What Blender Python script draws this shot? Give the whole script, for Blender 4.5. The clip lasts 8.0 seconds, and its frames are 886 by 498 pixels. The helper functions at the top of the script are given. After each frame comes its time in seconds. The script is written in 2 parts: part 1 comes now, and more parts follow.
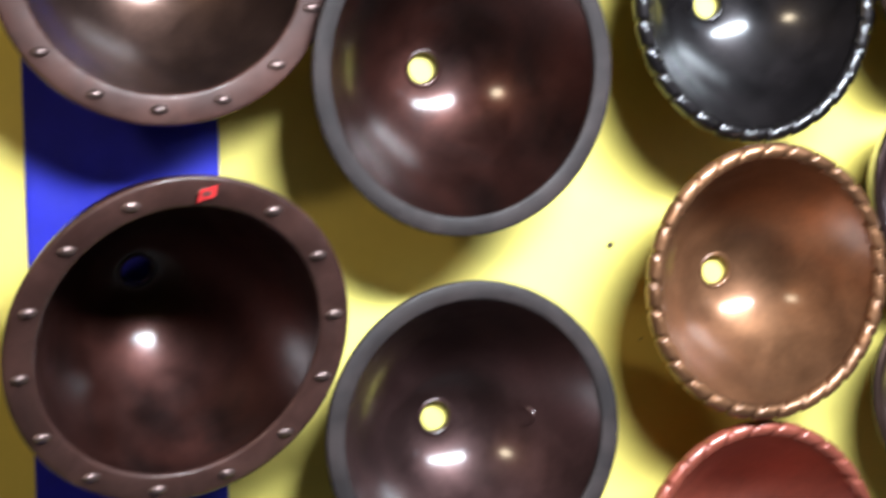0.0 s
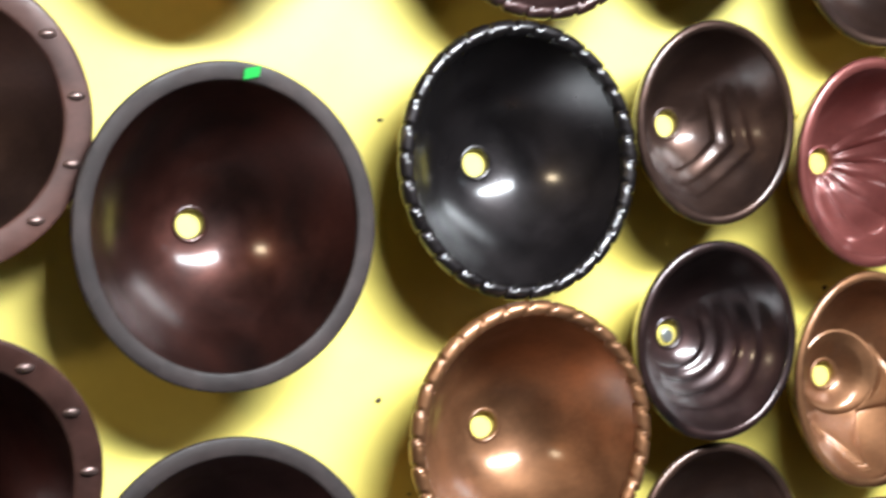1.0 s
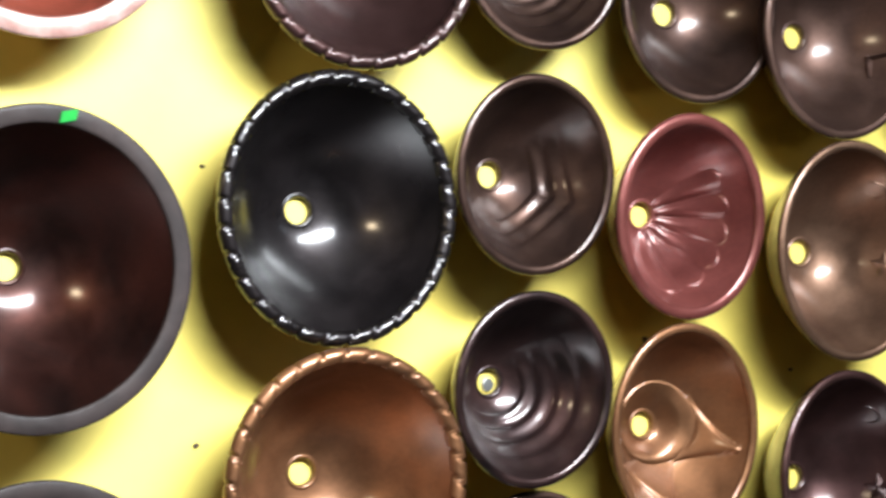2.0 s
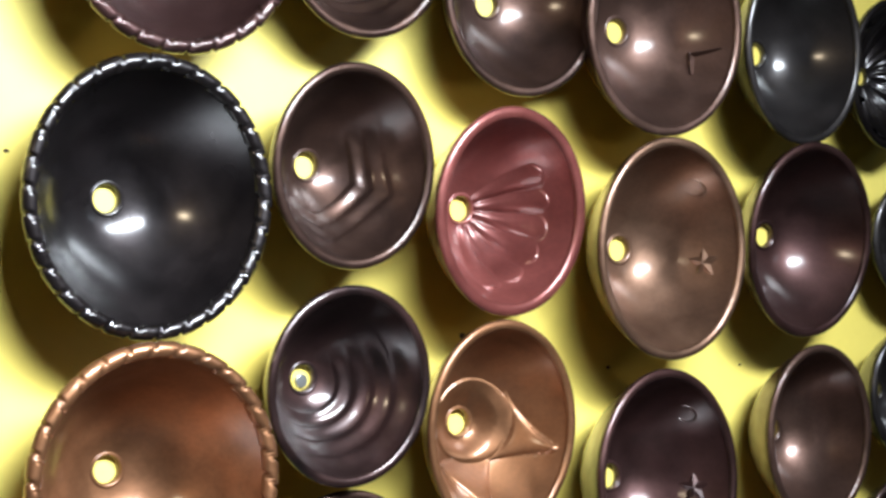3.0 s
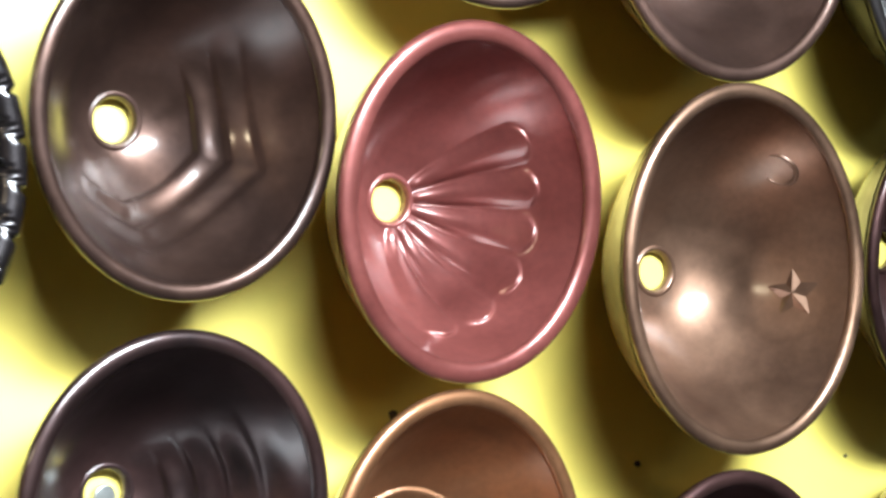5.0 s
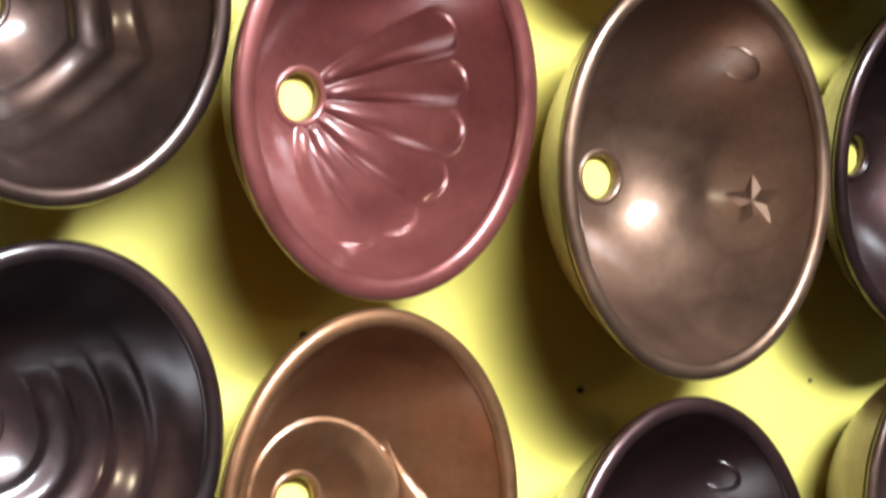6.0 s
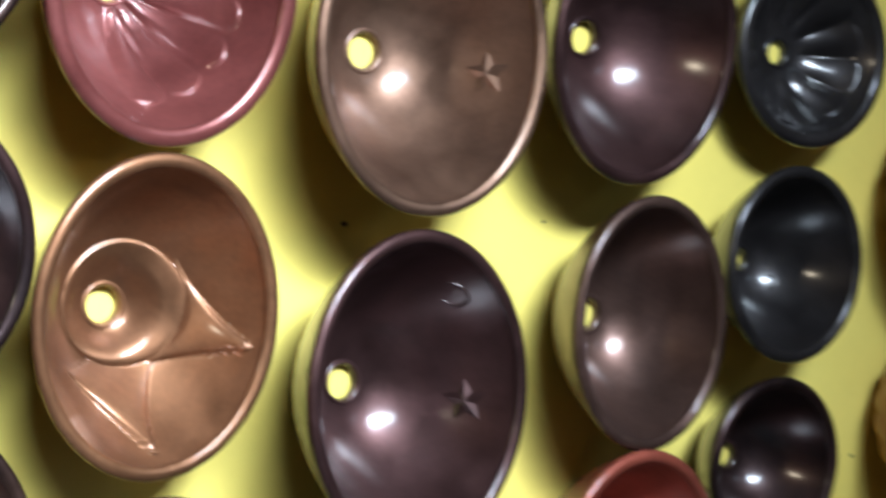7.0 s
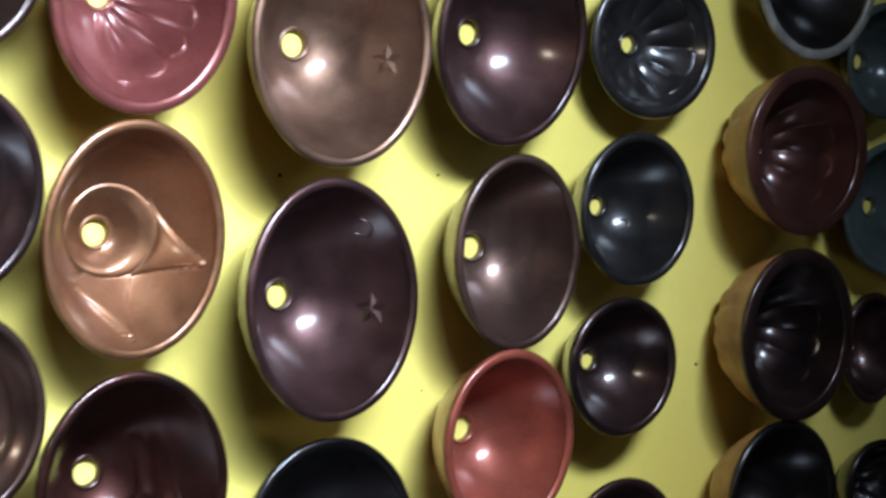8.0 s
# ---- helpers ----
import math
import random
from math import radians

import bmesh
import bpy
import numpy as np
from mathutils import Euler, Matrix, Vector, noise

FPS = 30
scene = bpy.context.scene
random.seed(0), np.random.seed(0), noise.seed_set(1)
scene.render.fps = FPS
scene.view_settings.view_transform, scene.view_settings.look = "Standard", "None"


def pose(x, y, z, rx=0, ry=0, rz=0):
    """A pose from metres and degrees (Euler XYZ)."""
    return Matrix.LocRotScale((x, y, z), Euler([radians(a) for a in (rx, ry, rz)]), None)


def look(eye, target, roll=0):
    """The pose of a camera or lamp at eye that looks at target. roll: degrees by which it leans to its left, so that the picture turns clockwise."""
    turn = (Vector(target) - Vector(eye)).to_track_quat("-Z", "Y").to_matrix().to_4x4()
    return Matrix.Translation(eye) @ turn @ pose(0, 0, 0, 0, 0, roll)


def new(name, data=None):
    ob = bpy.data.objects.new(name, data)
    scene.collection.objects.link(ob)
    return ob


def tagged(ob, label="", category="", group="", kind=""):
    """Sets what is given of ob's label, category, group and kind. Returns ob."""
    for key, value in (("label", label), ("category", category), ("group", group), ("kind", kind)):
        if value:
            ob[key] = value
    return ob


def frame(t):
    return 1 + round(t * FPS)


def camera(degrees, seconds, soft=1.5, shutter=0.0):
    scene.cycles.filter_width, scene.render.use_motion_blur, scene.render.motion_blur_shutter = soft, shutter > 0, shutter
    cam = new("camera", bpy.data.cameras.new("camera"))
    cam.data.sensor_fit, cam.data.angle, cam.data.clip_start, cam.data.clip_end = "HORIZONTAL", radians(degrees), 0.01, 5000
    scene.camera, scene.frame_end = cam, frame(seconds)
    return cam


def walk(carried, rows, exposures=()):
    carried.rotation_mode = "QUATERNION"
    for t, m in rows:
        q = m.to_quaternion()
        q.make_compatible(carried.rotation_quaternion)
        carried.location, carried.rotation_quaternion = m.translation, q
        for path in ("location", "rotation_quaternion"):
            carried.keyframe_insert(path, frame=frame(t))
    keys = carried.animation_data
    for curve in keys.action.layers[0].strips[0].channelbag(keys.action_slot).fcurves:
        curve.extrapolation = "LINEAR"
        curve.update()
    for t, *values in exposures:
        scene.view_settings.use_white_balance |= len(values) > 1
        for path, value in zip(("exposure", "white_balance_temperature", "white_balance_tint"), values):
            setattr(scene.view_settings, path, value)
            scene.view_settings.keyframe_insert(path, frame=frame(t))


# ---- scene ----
cam = camera(25.0, 8.0, 2.8, 0.5)
PATH = [
    (0, (-2.167, -3.008, 1.310), (-1.5066, -1.1255, 1.1736), -1.16),
    (0.5, (-2.123, -3.010, 1.317), (-1.3697, -1.1582, 1.2665), -1.05),
    (1, (-2.055, -3.072, 1.338), (-1.2480, -1.2425, 1.3367), -0.63),
    (1.5, (-2.007, -3.113, 1.340), (-1.1472, -1.3077, 1.3723), -0.28),
    (2, (-1.988, -3.132, 1.322), (-1.0656, -1.3584, 1.3770), 0.08),
    (3.3, (-1.909, -2.953, 1.330), (-0.8021, -1.2876, 1.3756), 1.04),
    (3.5, (-1.820, -2.855, 1.332), (-0.7134, -1.1894, 1.3789), 1.23),
    (4, (-1.541, -2.493, 1.337), (-0.4455, -0.8209, 1.3945), 1.08),
    (5.3, (-0.965, -1.762, 1.345), (0.1116, -0.0788, 1.4364), 0.85),
    (5.5, (-0.919, -1.729, 1.348), (0.1611, -0.0481, 1.4299), 1.02),
    (6, (-0.894, -1.688, 1.333), (0.2103, -0.0204, 1.3435), 0.76),
    (6.5, (-0.873, -1.906, 1.329), (0.1765, -0.2048, 1.2545), 1.46),
    (7, (-1.017, -2.206, 1.332), (0.1443, -0.5827, 1.2070), 1.95),
    (7.5, (-1.178, -2.607, 1.342), (0.0193, -1.0116, 1.2001), 2.18),
    (8, (-1.342, -3.006, 1.310), (-0.2023, -1.3682, 1.1757), 1.80),
]
walk(cam, [(t, look(eye, target, roll)) for t, eye, target, roll in PATH],
     [(0.0, -0.03, 6150, 13), (1.0, -0.15, 6550, 14), (2.0, -0.22, 6650, 15), (3.5, 0.05, 6300, 14), (4.2, 0.16, 6350, 13), (5.3, 0.48, 6300, 10), (5.5, 0.43, 6300, 10), (6.0, 0.12, 6250, 11), (6.5, 0.0, 6050, 12), (8.0, -0.05, 5550, 13)])

# ---- light: a dim room under ceiling lamps ----
world = bpy.data.worlds.new("world")
world.use_nodes = True
world.node_tree.nodes["Background"].inputs[0].default_value = (0.9, 0.95, 1.0, 1)
world.node_tree.nodes["Background"].inputs[1].default_value = 0.05
scene.world = world


def area_lamp(name, place, aim, power, size_x, size_y, colour):
    data = bpy.data.lights.new(name, "AREA")
    data.shape, data.size, data.size_y, data.energy, data.color = "RECTANGLE", size_x, size_y, power, colour
    ob = new(name, data)
    ob.matrix_world = look(place, aim)
    return ob


main_lamp = area_lamp("tube_light_lamp", (-0.34, -2.82, 2.84), (-0.66, 0.0, 1.05), 87, 2.30, 0.42, (0.84, 0.965, 1.0))
main_lamp.data.spread = radians(65)
area_lamp("bulb_light_lamp", (-3.6, -1.80, 2.45), (-0.6, 0.0, 1.3), 24, 0.34, 0.22, (1.0, 0.82, 0.54))
area_lamp("far_tube_lamp", (2.27, -3.16, 2.6), (0.4, 0.0, 1.3), 1.8, 0.6, 0.25, (0.72, 0.90, 1.0))


# ---- materials ----
def material(name, base, rough=0.5, metal=0.0, coat=0.0, dark=None, scale=6.0, spots=0.0, bump=0.15, grain=120.0, rough_var=0.12, light=None, grain_mix=0.4):
    """A surface with cloudy colour variation, fine grain, uneven gloss and a little relief."""
    m = bpy.data.materials.new(name)
    m.use_nodes = True
    nt = m.node_tree
    n, l = nt.nodes, nt.links
    bsdf = n["Principled BSDF"]
    coords = n.new("ShaderNodeTexCoord")
    info = n.new("ShaderNodeObjectInfo")
    shift = n.new("ShaderNodeVectorMath")
    shift.operation = "ADD"
    comb = n.new("ShaderNodeCombineXYZ")
    mul = n.new("ShaderNodeMath")
    mul.operation = "MULTIPLY"
    mul.inputs[1].default_value = 17.0
    l.new(info.outputs["Random"], mul.inputs[0])
    for k in range(3):
        l.new(mul.outputs[0], comb.inputs[k])
    l.new(coords.outputs["Object"], shift.inputs[0])
    l.new(comb.outputs[0], shift.inputs[1])

    def cloud(s, detail, distort=0.0):
        t = n.new("ShaderNodeTexNoise")
        t.inputs["Scale"].default_value, t.inputs["Detail"].default_value = s, detail
        t.inputs["Distortion"].default_value = distort
        l.new(shift.outputs[0], t.inputs["Vector"])
        return t.outputs["Fac"]

    def ramp(fac, a, b, ca, cb):
        r = n.new("ShaderNodeValToRGB")
        r.color_ramp.elements[0].position, r.color_ramp.elements[1].position = a, b
        r.color_ramp.elements[0].color, r.color_ramp.elements[1].color = (*ca, 1), (*cb, 1)
        l.new(fac, r.inputs[0])
        return r.outputs["Color"]

    dark = dark or tuple(v * 0.6 for v in base)
    light = light or tuple(min(1, v * 1.25) for v in base)
    big, fine = cloud(scale, 5, 0.6), cloud(grain, 4)
    col = ramp(big, 0.32, 0.68, dark, light)
    mix = n.new("ShaderNodeMixRGB")
    mix.blend_type = "MULTIPLY"
    mix.inputs[0].default_value = grain_mix
    l.new(col, mix.inputs[1])
    l.new(ramp(fine, 0.3, 0.65, (0.72, 0.72, 0.72), (1.1, 1.1, 1.1)), mix.inputs[2])
    out = mix.outputs[0]
    if spots:
        mix2 = n.new("ShaderNodeMixRGB")
        l.new(ramp(cloud(scale * 7, 3), 0.70, 0.76, (0, 0, 0), (spots, spots, spots)), mix2.inputs[0])
        l.new(out, mix2.inputs[1])
        mix2.inputs[2].default_value = (*tuple(v * 0.3 for v in base), 1)
        out = mix2.outputs[0]
    l.new(out, bsdf.inputs["Base Color"])
    rr = n.new("ShaderNodeMapRange")
    rr.inputs["From Min"].default_value, rr.inputs["From Max"].default_value = 0.3, 0.7
    rr.inputs["To Min"].default_value, rr.inputs["To Max"].default_value = max(0.03, rough - rough_var), rough + rough_var
    l.new(cloud(scale * 2.5, 4, 0.4), rr.inputs["Value"])
    l.new(rr.outputs[0], bsdf.inputs["Roughness"])
    bsdf.inputs["Metallic"].default_value = metal
    bsdf.inputs["Coat Weight"].default_value = coat
    bsdf.inputs["Coat Roughness"].default_value = 0.17
    bsdf.inputs["Coat IOR"].default_value = 1.5
    bsdf.inputs["Specular IOR Level"].default_value = 0.5 if coat == 0 else 0.25
    if bump:
        bp = n.new("ShaderNodeBump")
        bp.inputs["Strength"].default_value, bp.inputs["Distance"].default_value = bump, 0.002
        l.new(cloud(grain * 0.4, 5), bp.inputs["Height"])
        l.new(bp.outputs[0], bsdf.inputs["Normal"])
    return m


YELLOW = material("yellow_paint", (0.80, 0.635, 0.135), 0.55, scale=1.3, dark=(0.75, 0.575, 0.11), light=(0.83, 0.68, 0.16), bump=0.12, grain=60, grain_mix=0.08)
BLUE = material("blue_paint", (0.003, 0.003, 0.33), 0.68, scale=3, bump=0.3, grain=40)
OLD_WHITE = material("dull_grey_plaster", (0.30, 0.31, 0.32), 0.8, scale=2)
FLOOR_GREY = material("dark_grey_cement", (0.05, 0.05, 0.05), 0.6, scale=3)
DARK_BROWN = material("dark_brown_glaze", (0.029, 0.0145, 0.013), 0.42, 0.85, 0.75, dark=(0.0174, 0.0087, 0.0078), light=(0.064, 0.019, 0.014), spots=0.25)
MAROON = material("maroon_glaze", (0.052, 0.024, 0.0225), 0.44, 0.8, 0.8, dark=(0.0322, 0.0149, 0.0140), light=(0.078, 0.036, 0.034), spots=0.2)
BLACK = material("black_glaze", (0.016, 0.0125, 0.0135), 0.38, 0.8, 0.9, dark=(0.010, 0.0078, 0.0085), light=(0.026, 0.020, 0.021))
BROWN = material("brown_glaze", (0.095, 0.052, 0.041), 0.45, 0.8, 0.65, dark=(0.0665, 0.0364, 0.0287), light=(0.1235, 0.0676, 0.0533))
PALE_ROSE = material("pale_rose_glaze", (0.42, 0.25, 0.22), 0.4, 0.2, 0.4, dark=(0.30, 0.15, 0.13), light=(0.5, 0.32, 0.29), scale=25)
PALE_GREY = material("pale_grey_glaze", (0.22, 0.20, 0.18), 0.45, 0.3, 0.4, scale=20)
UMBER = material("umber_glaze", (0.060, 0.032, 0.025), 0.42, 0.85, 0.7, dark=(0.036, 0.020, 0.017), light=(0.085, 0.045, 0.034))
RIM_DARK = material("dull_dark_rim_glaze", (0.030, 0.016, 0.013), 0.6, 0.1, 0.05, dark=(0.017, 0.012, 0.012), light=(0.038, 0.026, 0.025), scale=12)
RUSSET = material("russet_glaze", (0.072, 0.026, 0.021), 0.40, 0.6, 0.85, dark=(0.048, 0.016, 0.013), light=(0.10, 0.036, 0.028))
RIM_RED = material("reddish_rim_glaze", (0.056, 0.023, 0.018), 0.5, 0.2, 0.2, dark=(0.037, 0.015, 0.012), light=(0.08, 0.034, 0.027), scale=12)
# Black glaze with a lifted base that stands for broad reflected light.
LIT_BLACK = material("lit_black_glaze", (0.030, 0.0255, 0.0255), 0.42, 0.7, 0.9, dark=(0.019, 0.016, 0.0165), light=(0.044, 0.037, 0.037))
PLUM = material("dark_plum_glaze", (0.030, 0.018, 0.0185), 0.40, 0.8, 0.9, dark=(0.017, 0.011, 0.0115), light=(0.058, 0.028, 0.026))
COPPER = material("copper_brown_glaze", (0.195, 0.086, 0.041), 0.45, 0.8, 0.65, dark=(0.12, 0.052, 0.025), light=(0.255, 0.113, 0.054))
BRONZE = material("bronze_glaze", (0.170, 0.092, 0.060), 0.44, 0.85, 0.6, dark=(0.112, 0.060, 0.040), light=(0.22, 0.122, 0.08))
PINK = material("rose_red_glaze", (0.150, 0.039, 0.034), 0.40, 0.5, 0.8, dark=(0.095, 0.023, 0.020), light=(0.195, 0.054, 0.047))
RED = material("brick_red_glaze", (0.25, 0.058, 0.036), 0.42, 0.4, 0.7, dark=(0.15, 0.0348, 0.0216), light=(0.325, 0.0754, 0.0468))
GREY = material("grey_green_glaze", (0.055, 0.065, 0.062), 0.3, 0.0, 0.5)
CLAY = material("bare_clay", (0.36, 0.17, 0.06), 0.45, 0.0, 0.2, dark=(0.22, 0.08, 0.035), light=(0.44, 0.24, 0.08), scale=9)
# Rim glaze made brighter: the highlight on the studs is put into the colour.
STUD = material("highlit_glaze_stud", (0.16, 0.10, 0.09), 0.28, 0.7)
GREEN_TAPE = material("green_sticker", (0.0, 0.26, 0.035), 0.9, bump=0)
RED_TAPE = material("red_sticker", (0.6, 0.02, 0.02), 0.9, bump=0)
STEEL = material("zinc_screw", (0.6, 0.6, 0.58), 0.35, 0.9)
DIRT = material("dark_wall_chip", (0.05, 0.03, 0.02), 0.8)


# ---- mesh helpers ----
def finish(name, bm, mat, parent=None, label="", smooth=True):
    me = bpy.data.meshes.new(name)
    bmesh.ops.recalc_face_normals(bm, faces=bm.faces)
    bm.to_mesh(me)
    bm.free()
    for mt in (mat if isinstance(mat, (list, tuple)) else [mat]):
        me.materials.append(mt)
    if smooth:
        for p in me.polygons:
            p.use_smooth = True
    ob = new(name, me)
    if parent:
        ob.parent = parent
    if label:
        ob["label"] = label
    return ob


def part(name, bm, mat, parent, label="", smooth=True):
    return finish(name, bm, mat, parent, label, smooth)


def box(bm, x0, y0, z0, x1, y1, z1):
    r = bmesh.ops.create_cube(bm, size=1)
    for v in r["verts"]:
        v.co = Vector(((x0 + x1) / 2 + v.co.x * (x1 - x0), (y0 + y1) / 2 + v.co.y * (y1 - y0), (z0 + z1) / 2 + v.co.z * (z1 - z0)))
    return r["verts"]


def rings(bm, loops, closed=False):
    """Skin loops of equally many points into a surface."""
    vs = [[bm.verts.new(p) for p in loop] for loop in loops]
    k = len(vs[0])
    pairs = list(zip(vs, vs[1:])) + ([(vs[-1], vs[0])] if closed else [])
    for a, b in pairs:
        for i in range(k):
            bm.faces.new((a[i], a[(i + 1) % k], b[(i + 1) % k], b[i]))
    return vs


# ---- the room ----
bm = bmesh.new()
box(bm, -5.0, 0.0, 0.0, 4.4, 0.15, 3.1)
finish("wall_display", bm, YELLOW, smooth=False)
tagged(bpy.data.objects["wall_display"], "bright yellow painted wall hung with washbasins", "wall", kind="structure")
bm = bmesh.new()
box(bm, -5.0, -5.0, -0.1, 4.4, 0.15, 0.0)
tagged(finish("floor", bm, FLOOR_GREY, smooth=False), "grey cement floor of the showroom", "floor", kind="structure")
bm = bmesh.new()
box(bm, -5.0, -5.0, 3.1, 4.4, 0.15, 3.2)
tagged(finish("ceiling", bm, OLD_WHITE, smooth=False), "plain dull grey ceiling", "ceiling", kind="structure")
for nm, dims in (("wall_west", (-5.15, -5.0, 0, -5.0, 0.15, 3.1)), ("wall_east", (4.4, -5.0, 0, 4.55, 0.15, 3.1)), ("wall_south", (-5.15, -5.15, 0, 4.55, -5.0, 3.1))):
    bm = bmesh.new()
    box(bm, *dims)
    tagged(finish(nm, bm, OLD_WHITE, smooth=False), "plain dull grey plaster wall", "wall", kind="structure")
bm = bmesh.new()
box(bm, -1.768, -0.006, 0.0, -1.474, 0.0, 3.1)
bmesh.ops.bevel(bm, geom=bm.edges[:], offset=0.002, segments=2, affect="EDGES")
tagged(finish("blue_board", bm, BLUE, smooth=False), "glossy blue painted upright board on the yellow wall", "board", kind="structure")

# ---- washbasins ----
SEG = 168


def smoothstep(a, b, x):
    t = min(1.0, max(0.0, (x - a) / (b - a)))
    return t * t * (3 - 2 * t)


def relief_plain(x, y, u, th):
    return 0.0


def relief_facets(x, y, u, th):
    """Terraces that run round the drain like a five-sided stair."""
    k = math.cos(math.pi / 5) / math.cos(((th + 0.37) % (2 * math.pi / 5)) - math.pi / 5)
    rho = u / (0.35 + 0.65 * k)
    side = smoothstep(-0.1, 0.5, math.cos(th + 0.7))
    return side * sum(a * (smoothstep(c - 0.008, c + 0.012, rho) - smoothstep(c + 0.012, c + 0.185, rho)) for c, a in ((0.43, 0.0070), (0.62, 0.0056), (0.79, 0.0046)))


def relief_rounds(x, y, u, th):
    """Round terraces about the drain."""
    rho = u + 0.02 * math.sin(3 * th)
    side = smoothstep(-0.1, 0.6, math.cos(th + 0.75))
    return 0.0066 * side * sum(smoothstep(c - 0.008, c + 0.014, rho) - smoothstep(c + 0.014, c + 0.170, rho) for c in (0.27, 0.45, 0.62, 0.79))


def relief_shell(x, y, u, th):
    """Petals that fan out from the drain, with scalloped ends."""
    lo, hi, count = -1.72, 0.80, 6
    if not lo < th < hi:
        return 0.0
    f = (th - lo) / (hi - lo) * count
    w = abs(math.sin(math.pi * f))
    end = 0.72 + 0.10 * w ** 0.45
    inside = 1 - smoothstep(end - 0.022, end + 0.010, u)
    edge = smoothstep(0.0, 0.12, f) * smoothstep(0.0, 0.12, count - f)
    return edge * inside * smoothstep(0.0, 0.10, u) * (-0.004 + 0.0135 * w ** 0.55) * (0.5 + 0.5 * smoothstep(0.0, 0.5, u))


def relief_flutes(x, y, u, th):
    w = abs(math.sin(6 * th + 0.2))
    end = 0.82 + 0.06 * math.sqrt(w)
    return (1 - smoothstep(end - 0.02, end + 0.012, u)) * smoothstep(0.15, 0.6, u) * (-0.003 + 0.0085 * w ** 0.8)


def relief_leaf(x, y, u, th):
    """A round boss at the drain and two pointed leaves that grow out of it."""
    rr = math.hypot(x - 0.012, y - 0.004)
    near = smoothstep(0.024, 0.066, math.hypot(x, y))
    sharp = smoothstep(-0.4, 0.6, math.cos(th + 0.6))
    h = near * (0.010 + 0.012 * sharp) * max(0.0, 1 - (rr / 0.077) ** 2) ** 0.26
    clear = smoothstep(0.066, 0.079, rr)

    def leaf(x0, y0, x1, y1, wide):
        dx, dy = x1 - x0, y1 - y0
        ln = math.hypot(dx, dy)
        s = ((x - x0) * dx + (y - y0) * dy) / ln / ln
        o = ((y - y0) * dx - (x - x0) * dy) / ln
        if not 0 < s < 1:
            return 0.0
        half = wide * (1 - s) ** 0.92 * (1 - 0.2 * s) + 0.001
        return 0.022 * clear * (0.3 + 0.7 * smoothstep(-0.05, 0.55, s)) * math.sqrt(max(0.0, 1 - (o / half) ** 2)) ** 0.8 * (1 - 0.35 * s)

    return max(h, leaf(0.050, -0.010, 0.136, -0.044, 0.072), 0.9 * leaf(-0.004, -0.060, 0.012, -0.162, 0.066))


def relief_ruffle(x, y, u, th):
    return 0.012 * u * math.sin(9 * th) + 0.006 * math.sin(23 * th + 5 * u) * u


RELIEFS = {"plain": relief_plain, "facets": relief_facets, "rounds": relief_rounds, "shell": relief_shell,
           "flutes": relief_flutes, "leaf": relief_leaf, "ruffle": relief_ruffle}


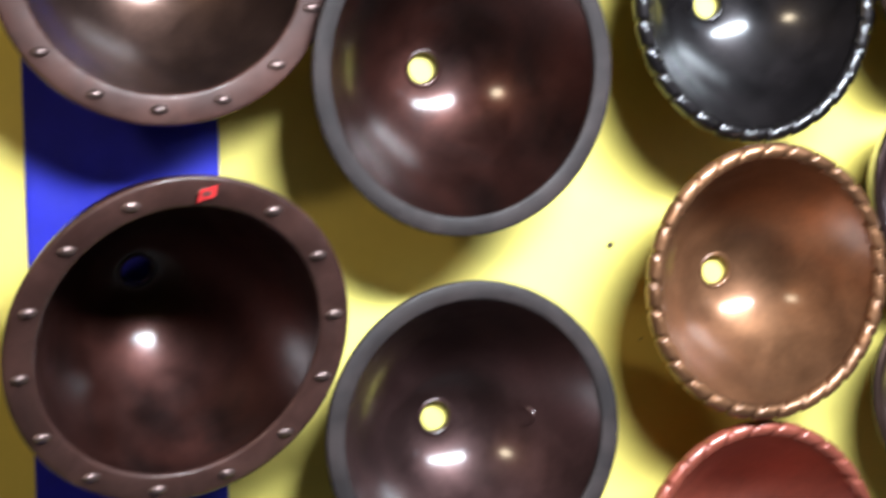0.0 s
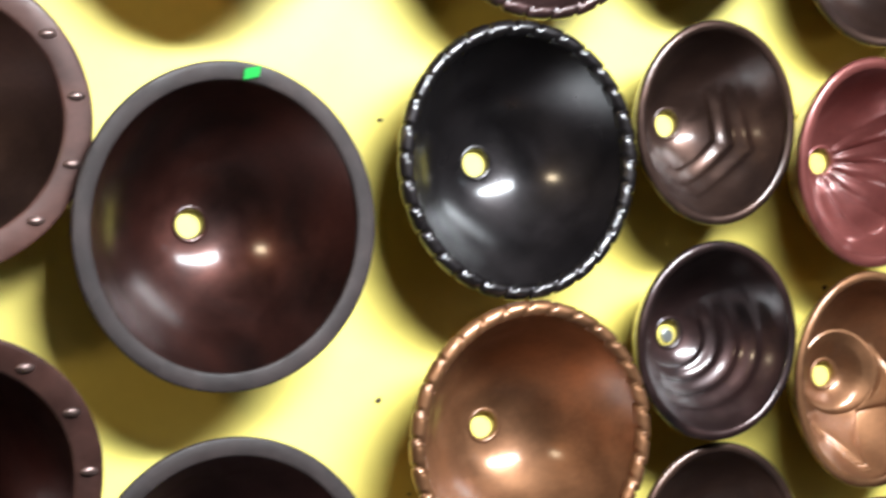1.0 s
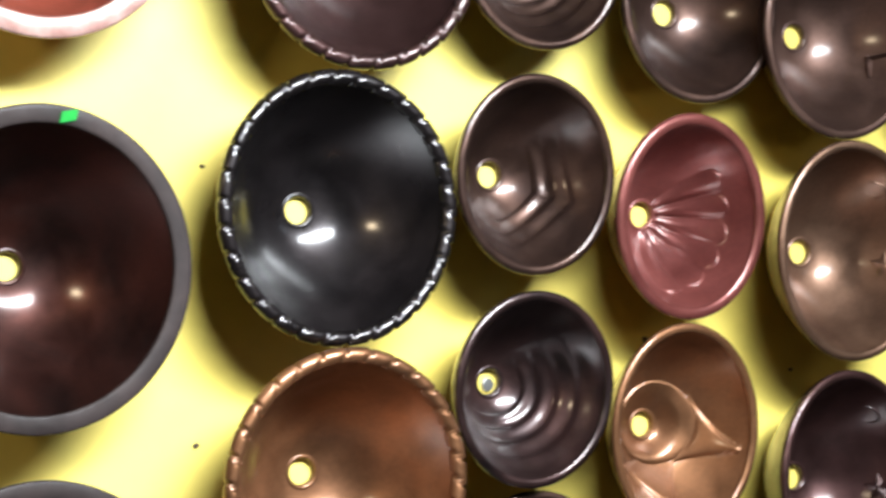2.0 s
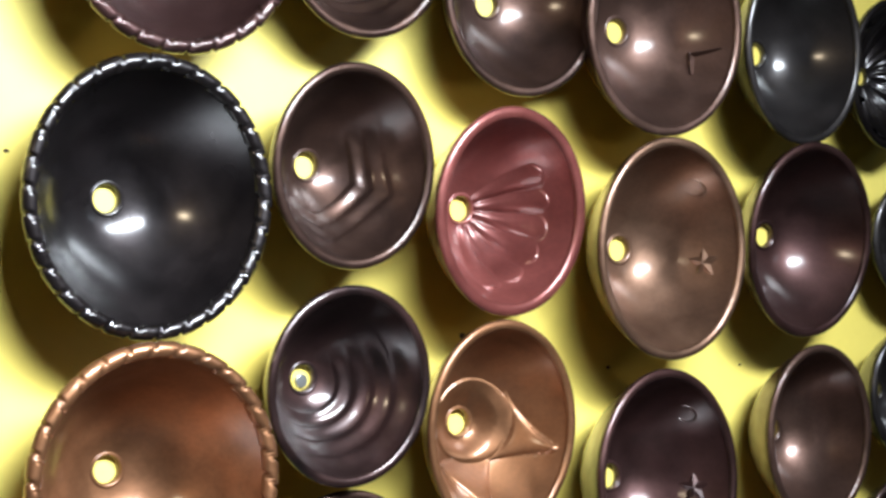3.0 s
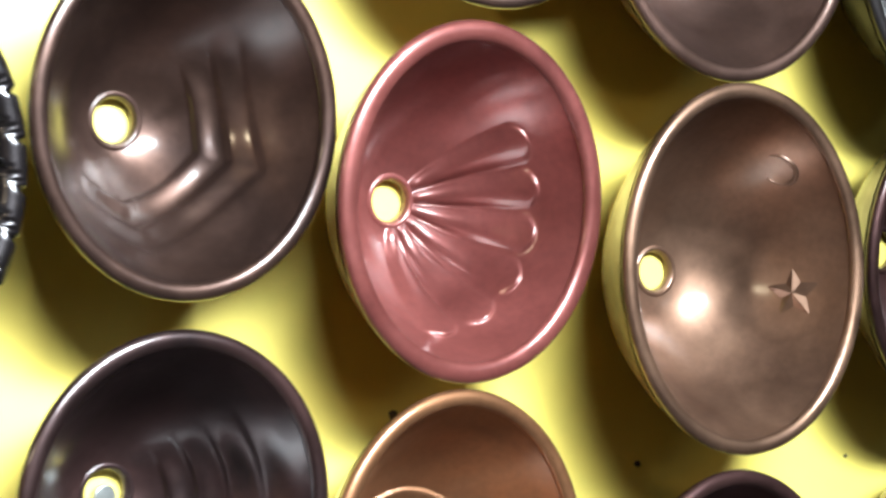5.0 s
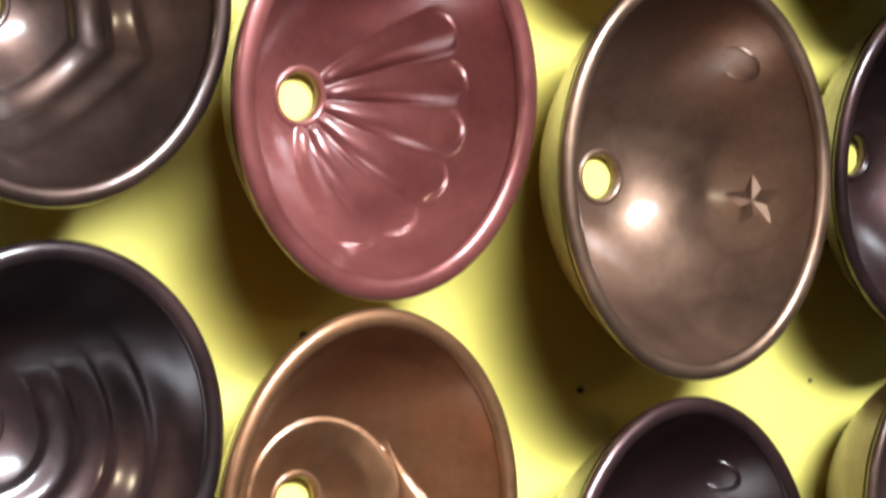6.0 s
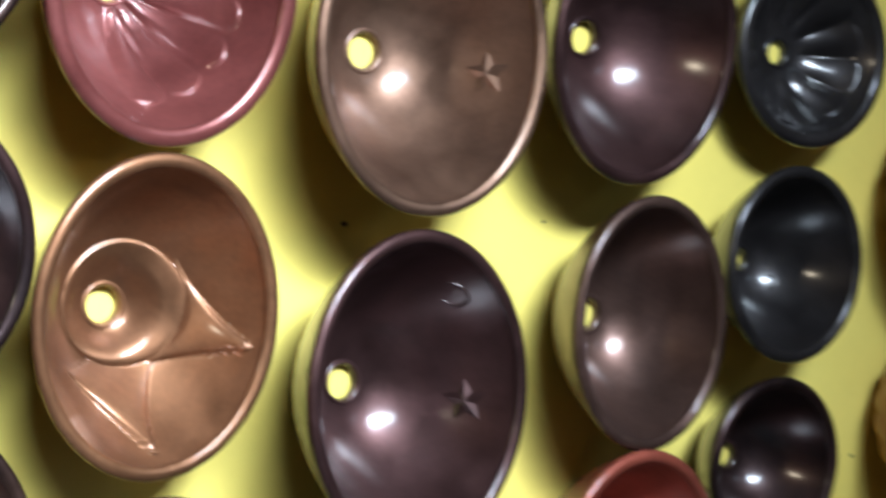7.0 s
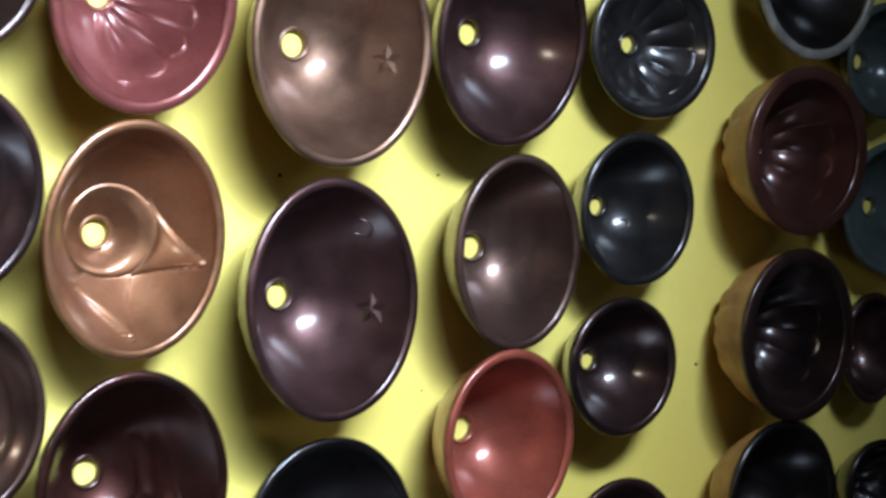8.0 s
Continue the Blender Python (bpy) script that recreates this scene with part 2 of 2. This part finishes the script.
def basin(name, hx, hz, yaw, pitch, deep, wide, high, turn, glaze, label, relief="plain", rim="lip", lip=0.014, curve=(0.85, 1.9, 4.5),
          outside=None, hole=0.0235, studs=0, rest=0.0, edge=None, sticker=None, star=None, ring=None, fluted=False, screw=False, mark=None):
    """A washbasin whose drain lies at (hx, hz) on the wall; its axis leans by yaw to the side and by pitch upwards."""
    p, t = radians(pitch), radians(yaw)
    axis = Vector((math.sin(t) * math.cos(p), -math.cos(t) * math.cos(p), math.sin(p)))
    ex = Vector((0, 0, 1)).cross(axis).normalized()
    ey = axis.cross(ex)
    m = Matrix((ex, ey, axis)).transposed().to_4x4() @ Matrix.Rotation(radians(turn), 4, "Z")
    top = new(name)
    top.empty_display_size = 0.05
    tagged(top, label, "washbasin", "washbasins on the wall")
    rel = RELIEFS[relief]
    mix, p1, p2 = curve
    thick = 0.011

    def ell(th, a, b):
        return a * b / math.hypot(b * math.cos(th), a * math.sin(th))

    def depth(u):
        return thick + (deep - thick) * (mix * u ** p1 + (1 - mix) * u ** p2)

    ths = [2 * math.pi * i / SEG for i in range(SEG)]
    sth = [(th + math.pi) % (2 * math.pi) - math.pi for th in ths]
    ai, bi = wide - lip, high - lip

    def inner(u, th, extra=0.0):
        r = hole + (ell(th, ai, bi) - hole) * u
        x, y = r * math.cos(th), r * math.sin(th)
        return Vector((x, y, depth(u) + rel(x, y, u, th) + extra))

    # inside surface, drain wall and outside surface
    loops = []
    nu = 60 if relief == "plain" else 100
    for j in range(nu, -1, -1):
        u = j / nu
        loops.append([inner(u, th) for th in sth])
    loops.append([Vector((hole * 0.94 * math.cos(th), hole * 0.94 * math.sin(th), thick - 0.003)) for th in sth])
    loops.append([Vector((hole * 0.94 * math.cos(th), hole * 0.94 * math.sin(th), 0.0)) for th in sth])
    foot = 0.045
    for j in range(0, 29):
        u = j / 28
        row = []
        for th in sth:
            flute = 0.008 * (abs(math.sin(7 * th)) - 0.6) * math.sin(math.pi * u) ** 0.7 if fluted else 0.0
            r = hole + 0.002 + (ell(th, wide, high) - 0.003 - hole) * u + flute
            z = depth(u) - thick * (1 - 0.2 * u)
            if r < foot:
                z = 0.0
            row.append(Vector((r * math.cos(th), r * math.sin(th), z)))
        loops.append(row)
    # the bowl touches the wall where its outside reaches back the farthest
    base = max((m @ v).y for row in loops for v in row) + rest
    top.matrix_world = Matrix.Translation((hx, -base, hz)) @ m
    bm = bmesh.new()
    rings(bm, loops)
    bowl = part("bowl", bm, [glaze, outside or glaze], top)
    if outside:
        for poly in bowl.data.polygons:
            if poly.index >= (nu + 3) * SEG:
                poly.material_index = 1

    # rim
    bm = bmesh.new()
    loops = []
    if rim == "rope":
        mean, tube, steps, twists, fine = lip * 0.5, 0.0140, 12, 30, 900
        cols = []
        for i in range(fine):
            th = 2 * math.pi * i / fine
            row = []
            for k in range(steps):
                ph = 2 * math.pi * k / steps
                f = (twists * i / fine + 0.12 * math.sin(ph) + 0.27 * math.cos(ph)) % 1.0
                q = tube * (0.55 + 0.45 * smoothstep(0.0, 0.12, f) * (1 - 0.12 * f - 0.7 * smoothstep(0.88, 1.0, f)))
                r = ell(th, wide, high) - mean + q * math.cos(ph)
                row.append(Vector((r * math.cos(th), r * math.sin(th), deep + q * math.sin(ph))))
            cols.append(row)
        rings(bm, cols, closed=True)
        part("rope_rim", bm, glaze, top, "twisted rope edge with pale worn ridges")
    else:
        h0 = 0.007 if rim == "lip" else 0.006
        sect = []
        steps = 12
        for k in range(steps):
            ph = 2 * math.pi * k / steps
            c, s = math.cos(ph), math.sin(ph)
            e = 0.9 if rim == "lip" else 0.45
            sect.append((math.copysign(abs(c) ** e, c), math.copysign(abs(s) ** e, s)))
        loops = [[Vector(((ell(th, wide, high) - lip / 2 + (lip / 2 + 0.002) * c) * math.cos(th), (ell(th, wide, high) - lip / 2 + (lip / 2 + 0.002) * c) * math.sin(th), deep + h0 * s))
                  for th in sth] for c, s in sect]
        rings(bm, loops, closed=True)
        part("rim", bm, edge or glaze, top)

    # drain edge
    bm = bmesh.new()
    loops = []
    for k in range(8):
        ph = 2 * math.pi * k / 8
        loops.append([Vector(((hole + 0.0035 + 0.0035 * math.cos(ph)) * math.cos(th), (hole + 0.0035 + 0.0035 * math.cos(ph)) * math.sin(th), thick + 0.0025 * math.sin(ph))) for th in ths[::3]])
    rings(bm, loops, closed=True)
    part("drain_edge", bm, glaze, top)

    for k in range(studs):
        th = 2 * math.pi * (k + 0.35) / studs
        r = ell(th, wide, high) - lip * 0.5
        bm = bmesh.new()
        bmesh.ops.create_uvsphere(bm, u_segments=12, v_segments=8, radius=0.0095)
        for v in bm.verts:
            v.co = Vector((v.co.x * 1.5 + r * math.cos(th), v.co.y * 0.8 + r * math.sin(th), deep + 0.005 + v.co.z * 0.7))
        part("stud", bm, STUD, top, "rim stud with its highlight put into a brighter glaze")
    if sticker:
        mat, th, word = sticker
        r = ell(th, wide, high) - lip * 0.5
        bm = bmesh.new()
        box(bm, -0.013, -0.008, 0, 0.013, 0.008, 0.0012)
        for v in bm.verts:
            v.co.x += v.co.y * 0.4
        ob = part("sticker", bm, mat, top, word, smooth=False)
        ob.matrix_basis = Matrix.Translation((r * math.cos(th), r * math.sin(th), deep + 0.0095)) @ Matrix.Rotation(th - math.pi / 2 + 0.35, 4, "Z")

    def seat(x, y):
        """A frame on the inside surface above (x, y)."""
        th = math.atan2(y, x)
        r = math.hypot(x, y)
        u = (r - hole) / (ell(th, ai, bi) - hole)
        c = inner(u, th)
        du = (inner(u + 0.02, th) - inner(u - 0.02, th)).normalized()
        dt = (inner(u, th + 0.02) - inner(u, th - 0.02)).normalized()
        nz = du.cross(dt).normalized()
        if nz.z < 0:
            nz = -nz
        xx = (Vector((1, 0, 0)) - nz * nz.x).normalized()
        return Matrix.Translation(c) @ Matrix((xx, nz.cross(xx), nz)).transposed().to_4x4()

    if star:
        x, y, size, rot = star
        bm = bmesh.new()
        peak = bm.verts.new((0, 0, 0.0055))
        under = bm.verts.new((0, 0, -0.006))
        pts = []
        for k in range(10):
            a = radians(rot) + math.pi * k / 5
            r = size if k % 2 == 0 else size * 0.36
            pts.append((bm.verts.new((r * math.cos(a), r * math.sin(a), 0.0005)), bm.verts.new((r * 1.1 * math.cos(a), r * 1.1 * math.sin(a), -0.006))))
        for k in range(10):
            a, b = pts[k], pts[(k + 1) % 10]
            bm.faces.new((peak, a[0], b[0]))
            bm.faces.new((a[0], a[1], b[1], b[0]))
            bm.faces.new((a[1], under, b[1]))
        ob = part("star", bm, glaze, top, "raised five-pointed star", smooth=False)
        ob.matrix_basis = seat(x, y)
    if mark:
        bm = bmesh.new()
        for ax, ay, bx, by, wide_bar in ((0.0, 0.0, 0.062, -0.006, 0.008), (0.0, 0.004, -0.006, -0.040, 0.009)):
            ln = math.hypot(bx - ax, by - ay)
            nx, ny = (ay - by) / ln, (bx - ax) / ln
            low = [bm.verts.new((px + nx * k * wide_bar, py + ny * k * wide_bar, -0.004)) for px, py, k in ((ax, ay, -1), (bx, by, -0.8), (bx, by, 0.8), (ax, ay, 1))]
            ridge = [bm.verts.new((ax, ay, 0.011)), bm.verts.new((bx, by, 0.010))]
            bm.faces.new(low)
            bm.faces.new((low[0], low[1], ridge[1], ridge[0]))
            bm.faces.new((low[2], low[3], ridge[0], ridge[1]))
            bm.faces.new((low[1], low[2], ridge[1]))
            bm.faces.new((low[3], low[0], ridge[0]))
        ob = part("angled_mark", bm, glaze, top, "raised angled bar mark", smooth=False)
        ob.matrix_basis = seat(*mark)
    if ring:
        x, y, size, a0, a1 = ring
        bm = bmesh.new()
        loops = []
        for k in range(25):
            a = radians(a0 + (a1 - a0) * k / 24)
            q = 0.0036 * math.sin(math.pi * (0.06 + 0.88 * k / 24)) ** 0.5
            loops.append([Vector(((size + q * math.cos(f)) * math.cos(a), (size + q * math.cos(f)) * 0.8 * math.sin(a), q * math.sin(f))) for f in [2 * math.pi * i / 8 for i in range(8)]])
        vs = rings(bm, loops)
        bm.faces.new(vs[0])
        bm.faces.new(vs[-1])
        ob = part("overflow_ring", bm, glaze, top, "raised crescent ridge")
        ob.matrix_basis = seat(x, y)
    if screw:
        bm = bmesh.new()
        bmesh.ops.create_cone(bm, cap_ends=True, segments=20, radius1=0.014, radius2=0.012, depth=0.006)
        bmesh.ops.bevel(bm, geom=bm.edges[:], offset=0.001, segments=1, affect="EDGES")
        ob = part("fixing_screw", bm, STEEL, top, "zinc fixing screw in the drain", smooth=False)
        ob.location = (0.004, -0.006, 0.0)
    return top


basin("studded_basin", -1.586, 1.531, 0.0, -0.3, 0.172, 0.246, 0.230, 0.0,
      UMBER, "brown round washbasin with a wide studded rim", rim="flat", lip=0.042, edge=RIM_RED, studs=14, rest=0.006)
basin("studded_basin", -1.612, 1.086, 4.4, -22.1, 0.247, 0.249, 0.256, 0.0,
      DARK_BROWN, "dark brown washbasin with studded rim and red sticker", rim="flat", lip=0.042, studs=14, rest=0.006, edge=RIM_RED, sticker=(RED_TAPE, 1.50, "small red sticker"))
basin("round_basin", -1.130, 1.955, 0.0, -1.0, 0.170, 0.228, 0.226, 0.0,
      RED, "reddish washbasin with a pale speckled rim", rim="flat", lip=0.03, edge=PALE_ROSE)
basin("round_basin", -1.144, 1.380, 1.4, -2.2, 0.193, 0.238, 0.248, 0.0,
      DARK_BROWN, "large dark brown washbasin with green sticker", rim="flat", lip=0.026, edge=RIM_DARK, sticker=(GREEN_TAPE, 1.42, "small green sticker"))
basin("round_basin", -1.135, 0.825, 0.8, -0.5, 0.190, 0.235, 0.232, 0.0,
      MAROON, "large maroon brown washbasin with a flat rim", rim="flat", lip=0.026, edge=RIM_DARK, ring=(0.13, 0.0, 0.018, -120, 120))
basin("rope_rim_basin", -0.589, 1.933, 0.3, -0.1, 0.163, 0.215, 0.223, 0.0,
      MAROON, "maroon washbasin with a twisted rope rim", rim="rope", lip=0.02)
basin("rope_rim_basin", -0.644, 1.480, 1.9, -0.8, 0.172, 0.213, 0.223, 0.0,
      BLACK, "glossy black washbasin with a twisted rope rim", rim="rope", lip=0.02)
basin("rope_rim_basin", -0.635, 1.038, 1.6, -2.3, 0.189, 0.214, 0.219, 0.0,
      COPPER, "copper brown washbasin with a twisted rope rim", rim="rope", lip=0.02)
basin("rope_rim_basin", -0.635, 0.579, 0.4, 0.1, 0.161, 0.215, 0.222, 0.0,
      RED, "brick red washbasin with a twisted rope rim", rim="rope", lip=0.02)
basin("stepped_basin", -0.228, 1.937, 0.4, -0.1, 0.127, 0.161, 0.170, 0.0,
      UMBER, "brown washbasin with stepped inside", relief="rounds", curve=(0.85, 1.6, 4.0))
basin("stepped_basin", -0.275, 1.552, 4.7, -2.8, 0.160, 0.162, 0.172, 0.0,
      UMBER, "dark brown washbasin with angular stepped inside", relief="facets", curve=(0.85, 1.6, 4.0))
basin("stepped_basin", -0.275, 1.184, 4.0, -3.1, 0.158, 0.162, 0.168, 0.0,
      PLUM, "dark plum washbasin with round steps inside", relief="rounds", screw=True, curve=(0.85, 1.6, 4.0))
basin("stepped_basin", -0.241, 0.826, 0.4, 0.5, 0.122, 0.160, 0.170, 0.0,
      UMBER, "dark washbasin with steps inside", relief="rounds", curve=(0.85, 1.6, 4.0))
basin("round_basin", 0.101, 1.867, 0.4, -0.2, 0.129, 0.168, 0.178, 0.0,
      UMBER, "plain dark brown polished washbasin")
basin("shell_basin", 0.047, 1.488, 3.2, -3.1, 0.165, 0.164, 0.183, 0.0,
      PINK, "rose red washbasin with shell petals inside", relief="shell", lip=0.018)
basin("leaf_basin", 0.049, 1.100, 3.3, -1.2, 0.144, 0.162, 0.190, 0.0,
      COPPER, "copper brown washbasin with raised leaves inside", relief="leaf", curve=(0.85, 1.8, 4.5))
basin("stepped_basin", 0.042, 0.706, 1.8, -1.3, 0.178, 0.167, 0.191, 0.0,
      DARK_BROWN, "dark brown washbasin with faint steps inside", relief="facets", curve=(0.85, 1.7, 4.2))
basin("star_basin", 0.402, 1.842, 1.4, -1.6, 0.157, 0.185, 0.204, 0.0,
      BROWN, "brown washbasin with a raised angled mark inside", mark=(0.126, -0.040))
basin("star_basin", 0.415, 1.423, 0.5, -0.1, 0.173, 0.174, 0.205, 0.0,
      BRONZE, "bronze brown washbasin with a raised star", star=(0.130, -0.024, 0.042, 10), ring=(0.094, 0.119, 0.022, -100, 150))
basin("star_basin", 0.395, 0.989, 4.8, 2.2, 0.174, 0.175, 0.203, 0.0,
      MAROON, "dark maroon washbasin with a raised star", star=(0.130, -0.024, 0.042, 10), ring=(0.094, 0.119, 0.022, -100, 150))
basin("star_basin", 0.440, 0.566, 0.7, 0.2, 0.131, 0.172, 0.187, 0.0,
      BLACK, "black polished washbasin low on the wall")
basin("round_basin", 0.757, 1.825, 2.2, -0.3, 0.146, 0.156, 0.188, 0.0,
      LIT_BLACK, "blue-black polished plain washbasin")
basin("round_basin", 0.782, 1.461, 3.4, -4.9, 0.139, 0.169, 0.191, 0.0,
      MAROON, "dark plum polished plain washbasin")
basin("round_basin", 0.806, 1.068, 2.2, -0.2, 0.148, 0.141, 0.175, 0.0,
      BROWN, "brown polished washbasin tipped sideways")
basin("round_basin", 0.796, 0.730, 1.6, -1.1, 0.156, 0.145, 0.166, 0.0,
      RED, "brick red polished washbasin tipped sideways")
basin("ruffled_basin", 1.050, 1.800, 2.0, -1.0, 0.100, 0.125, 0.155, 0.0,
      BLACK, "black washbasin with a ruffled leaf edge", relief="ruffle", hole=0.018)
basin("fluted_basin", 1.164, 1.457, -0.7, 0.4, 0.090, 0.150, 0.142, 0.0,
      LIT_BLACK, "black washbasin with fluted shell inside", relief="flutes", lip=0.018, hole=0.018)
basin("round_basin", 1.100, 1.143, 0.9, 0.3, 0.132, 0.137, 0.143, 0.0,
      LIT_BLACK, "small black polished washbasin", hole=0.018, ring=(0.05, -0.035, 0.012, -120, 120))
basin("round_basin", 1.093, 0.844, 0.4, 0.1, 0.116, 0.129, 0.131, 0.0,
      PLUM, "small dark plum polished washbasin tipped sideways", hole=0.018)
basin("round_basin", 1.133, 0.489, -0.0, -0.0, 0.090, 0.134, 0.133, 0.0,
      MAROON, "small dark maroon polished washbasin", hole=0.018)
basin("round_basin", 1.568, 1.613, 0.3, 0.0, 0.112, 0.165, 0.169, 0.0,
      BLACK, "dark washbasin with a pale grey rim", hole=0.018, lip=0.018, edge=PALE_GREY)
basin("fluted_basin", 1.507, 1.261, 0.5, -0.1, 0.164, 0.163, 0.166, 0.0,
      RUSSET, "reddish brown fluted washbasin with orange ribbed outside", rim="flat", relief="flutes", fluted=True, lip=0.024, outside=CLAY, hole=0.018, curve=(0.85, 3.0, 5.0))
basin("fluted_basin", 1.495, 0.894, 1.5, 0.4, 0.167, 0.154, 0.171, 0.0,
      PLUM, "dark fluted washbasin with orange ribbed outside", rim="flat", relief="flutes", fluted=True, lip=0.024, outside=CLAY, hole=0.018, curve=(0.85, 3.0, 5.0))
basin("star_basin", 1.480, 0.565, 1.4, 0.6, 0.160, 0.146, 0.156, 0.0,
      BLACK, "black washbasin with a raised star", outside=CLAY, hole=0.018, star=(0.0, -0.03, 0.03, 10))
basin("round_basin", 1.800, 1.450, 0.0, 0.0, 0.090, 0.115, 0.120, 0.0,
      GREY, "grey polished washbasin with bright highlights", hole=0.018)
basin("round_basin", 1.850, 1.143, -0.8, -0.1, 0.088, 0.153, 0.142, 0.0,
      GREY, "grey-green polished plain washbasin", hole=0.018)
basin("round_basin", 1.801, 0.846, 1.1, 0.6, 0.084, 0.089, 0.116, 0.0,
      MAROON, "small dark red polished washbasin", hole=0.018)
basin("ruffled_basin", 1.840, 0.550, 0.0, 0.0, 0.090, 0.100, 0.100, 0.0,
      BLACK, "black washbasin with a jagged leaf edge", relief="ruffle", hole=0.018)

# ---- chips and nail holes in the wall ----


def wall_chip(x, z, size):
    bm = bmesh.new()
    pts = [bm.verts.new((size * random.uniform(0.5, 1.1) * math.cos(a), -0.0015, size * random.uniform(0.4, 1.0) * math.sin(a))) for a in [2 * math.pi * k / 9 for k in range(9)]]
    mid = bm.verts.new((0, -0.004, 0))
    for k in range(9):
        bm.faces.new((pts[k], pts[(k + 1) % 9], mid))
    back = [bm.verts.new((v.co.x, 0.001, v.co.z)) for v in pts]
    for k in range(9):
        bm.faces.new((pts[k], back[k], back[(k + 1) % 9], pts[(k + 1) % 9]))
    ob = finish("wall_chip", bm, DIRT, smooth=False)
    ob.location = (x, 0, z)
    tagged(ob, "small dark chip in the yellow wall paint", "chip", "chips in the wall")


for cx, cz, cs in ((-0.812, 1.551, 0.007), (-0.82, 1.087, 0.009), (0.063, 1.257, 0.009), (0.401, 1.196, 0.007), (0.394, 1.538, 0.007), (0.733, 1.199, 0.004), (1.382, 0.822, 0.005), (0.711, 0.804, 0.003), (-0.767, 0.928, 0.004)):
    wall_chip(cx, cz, cs * 0.75)
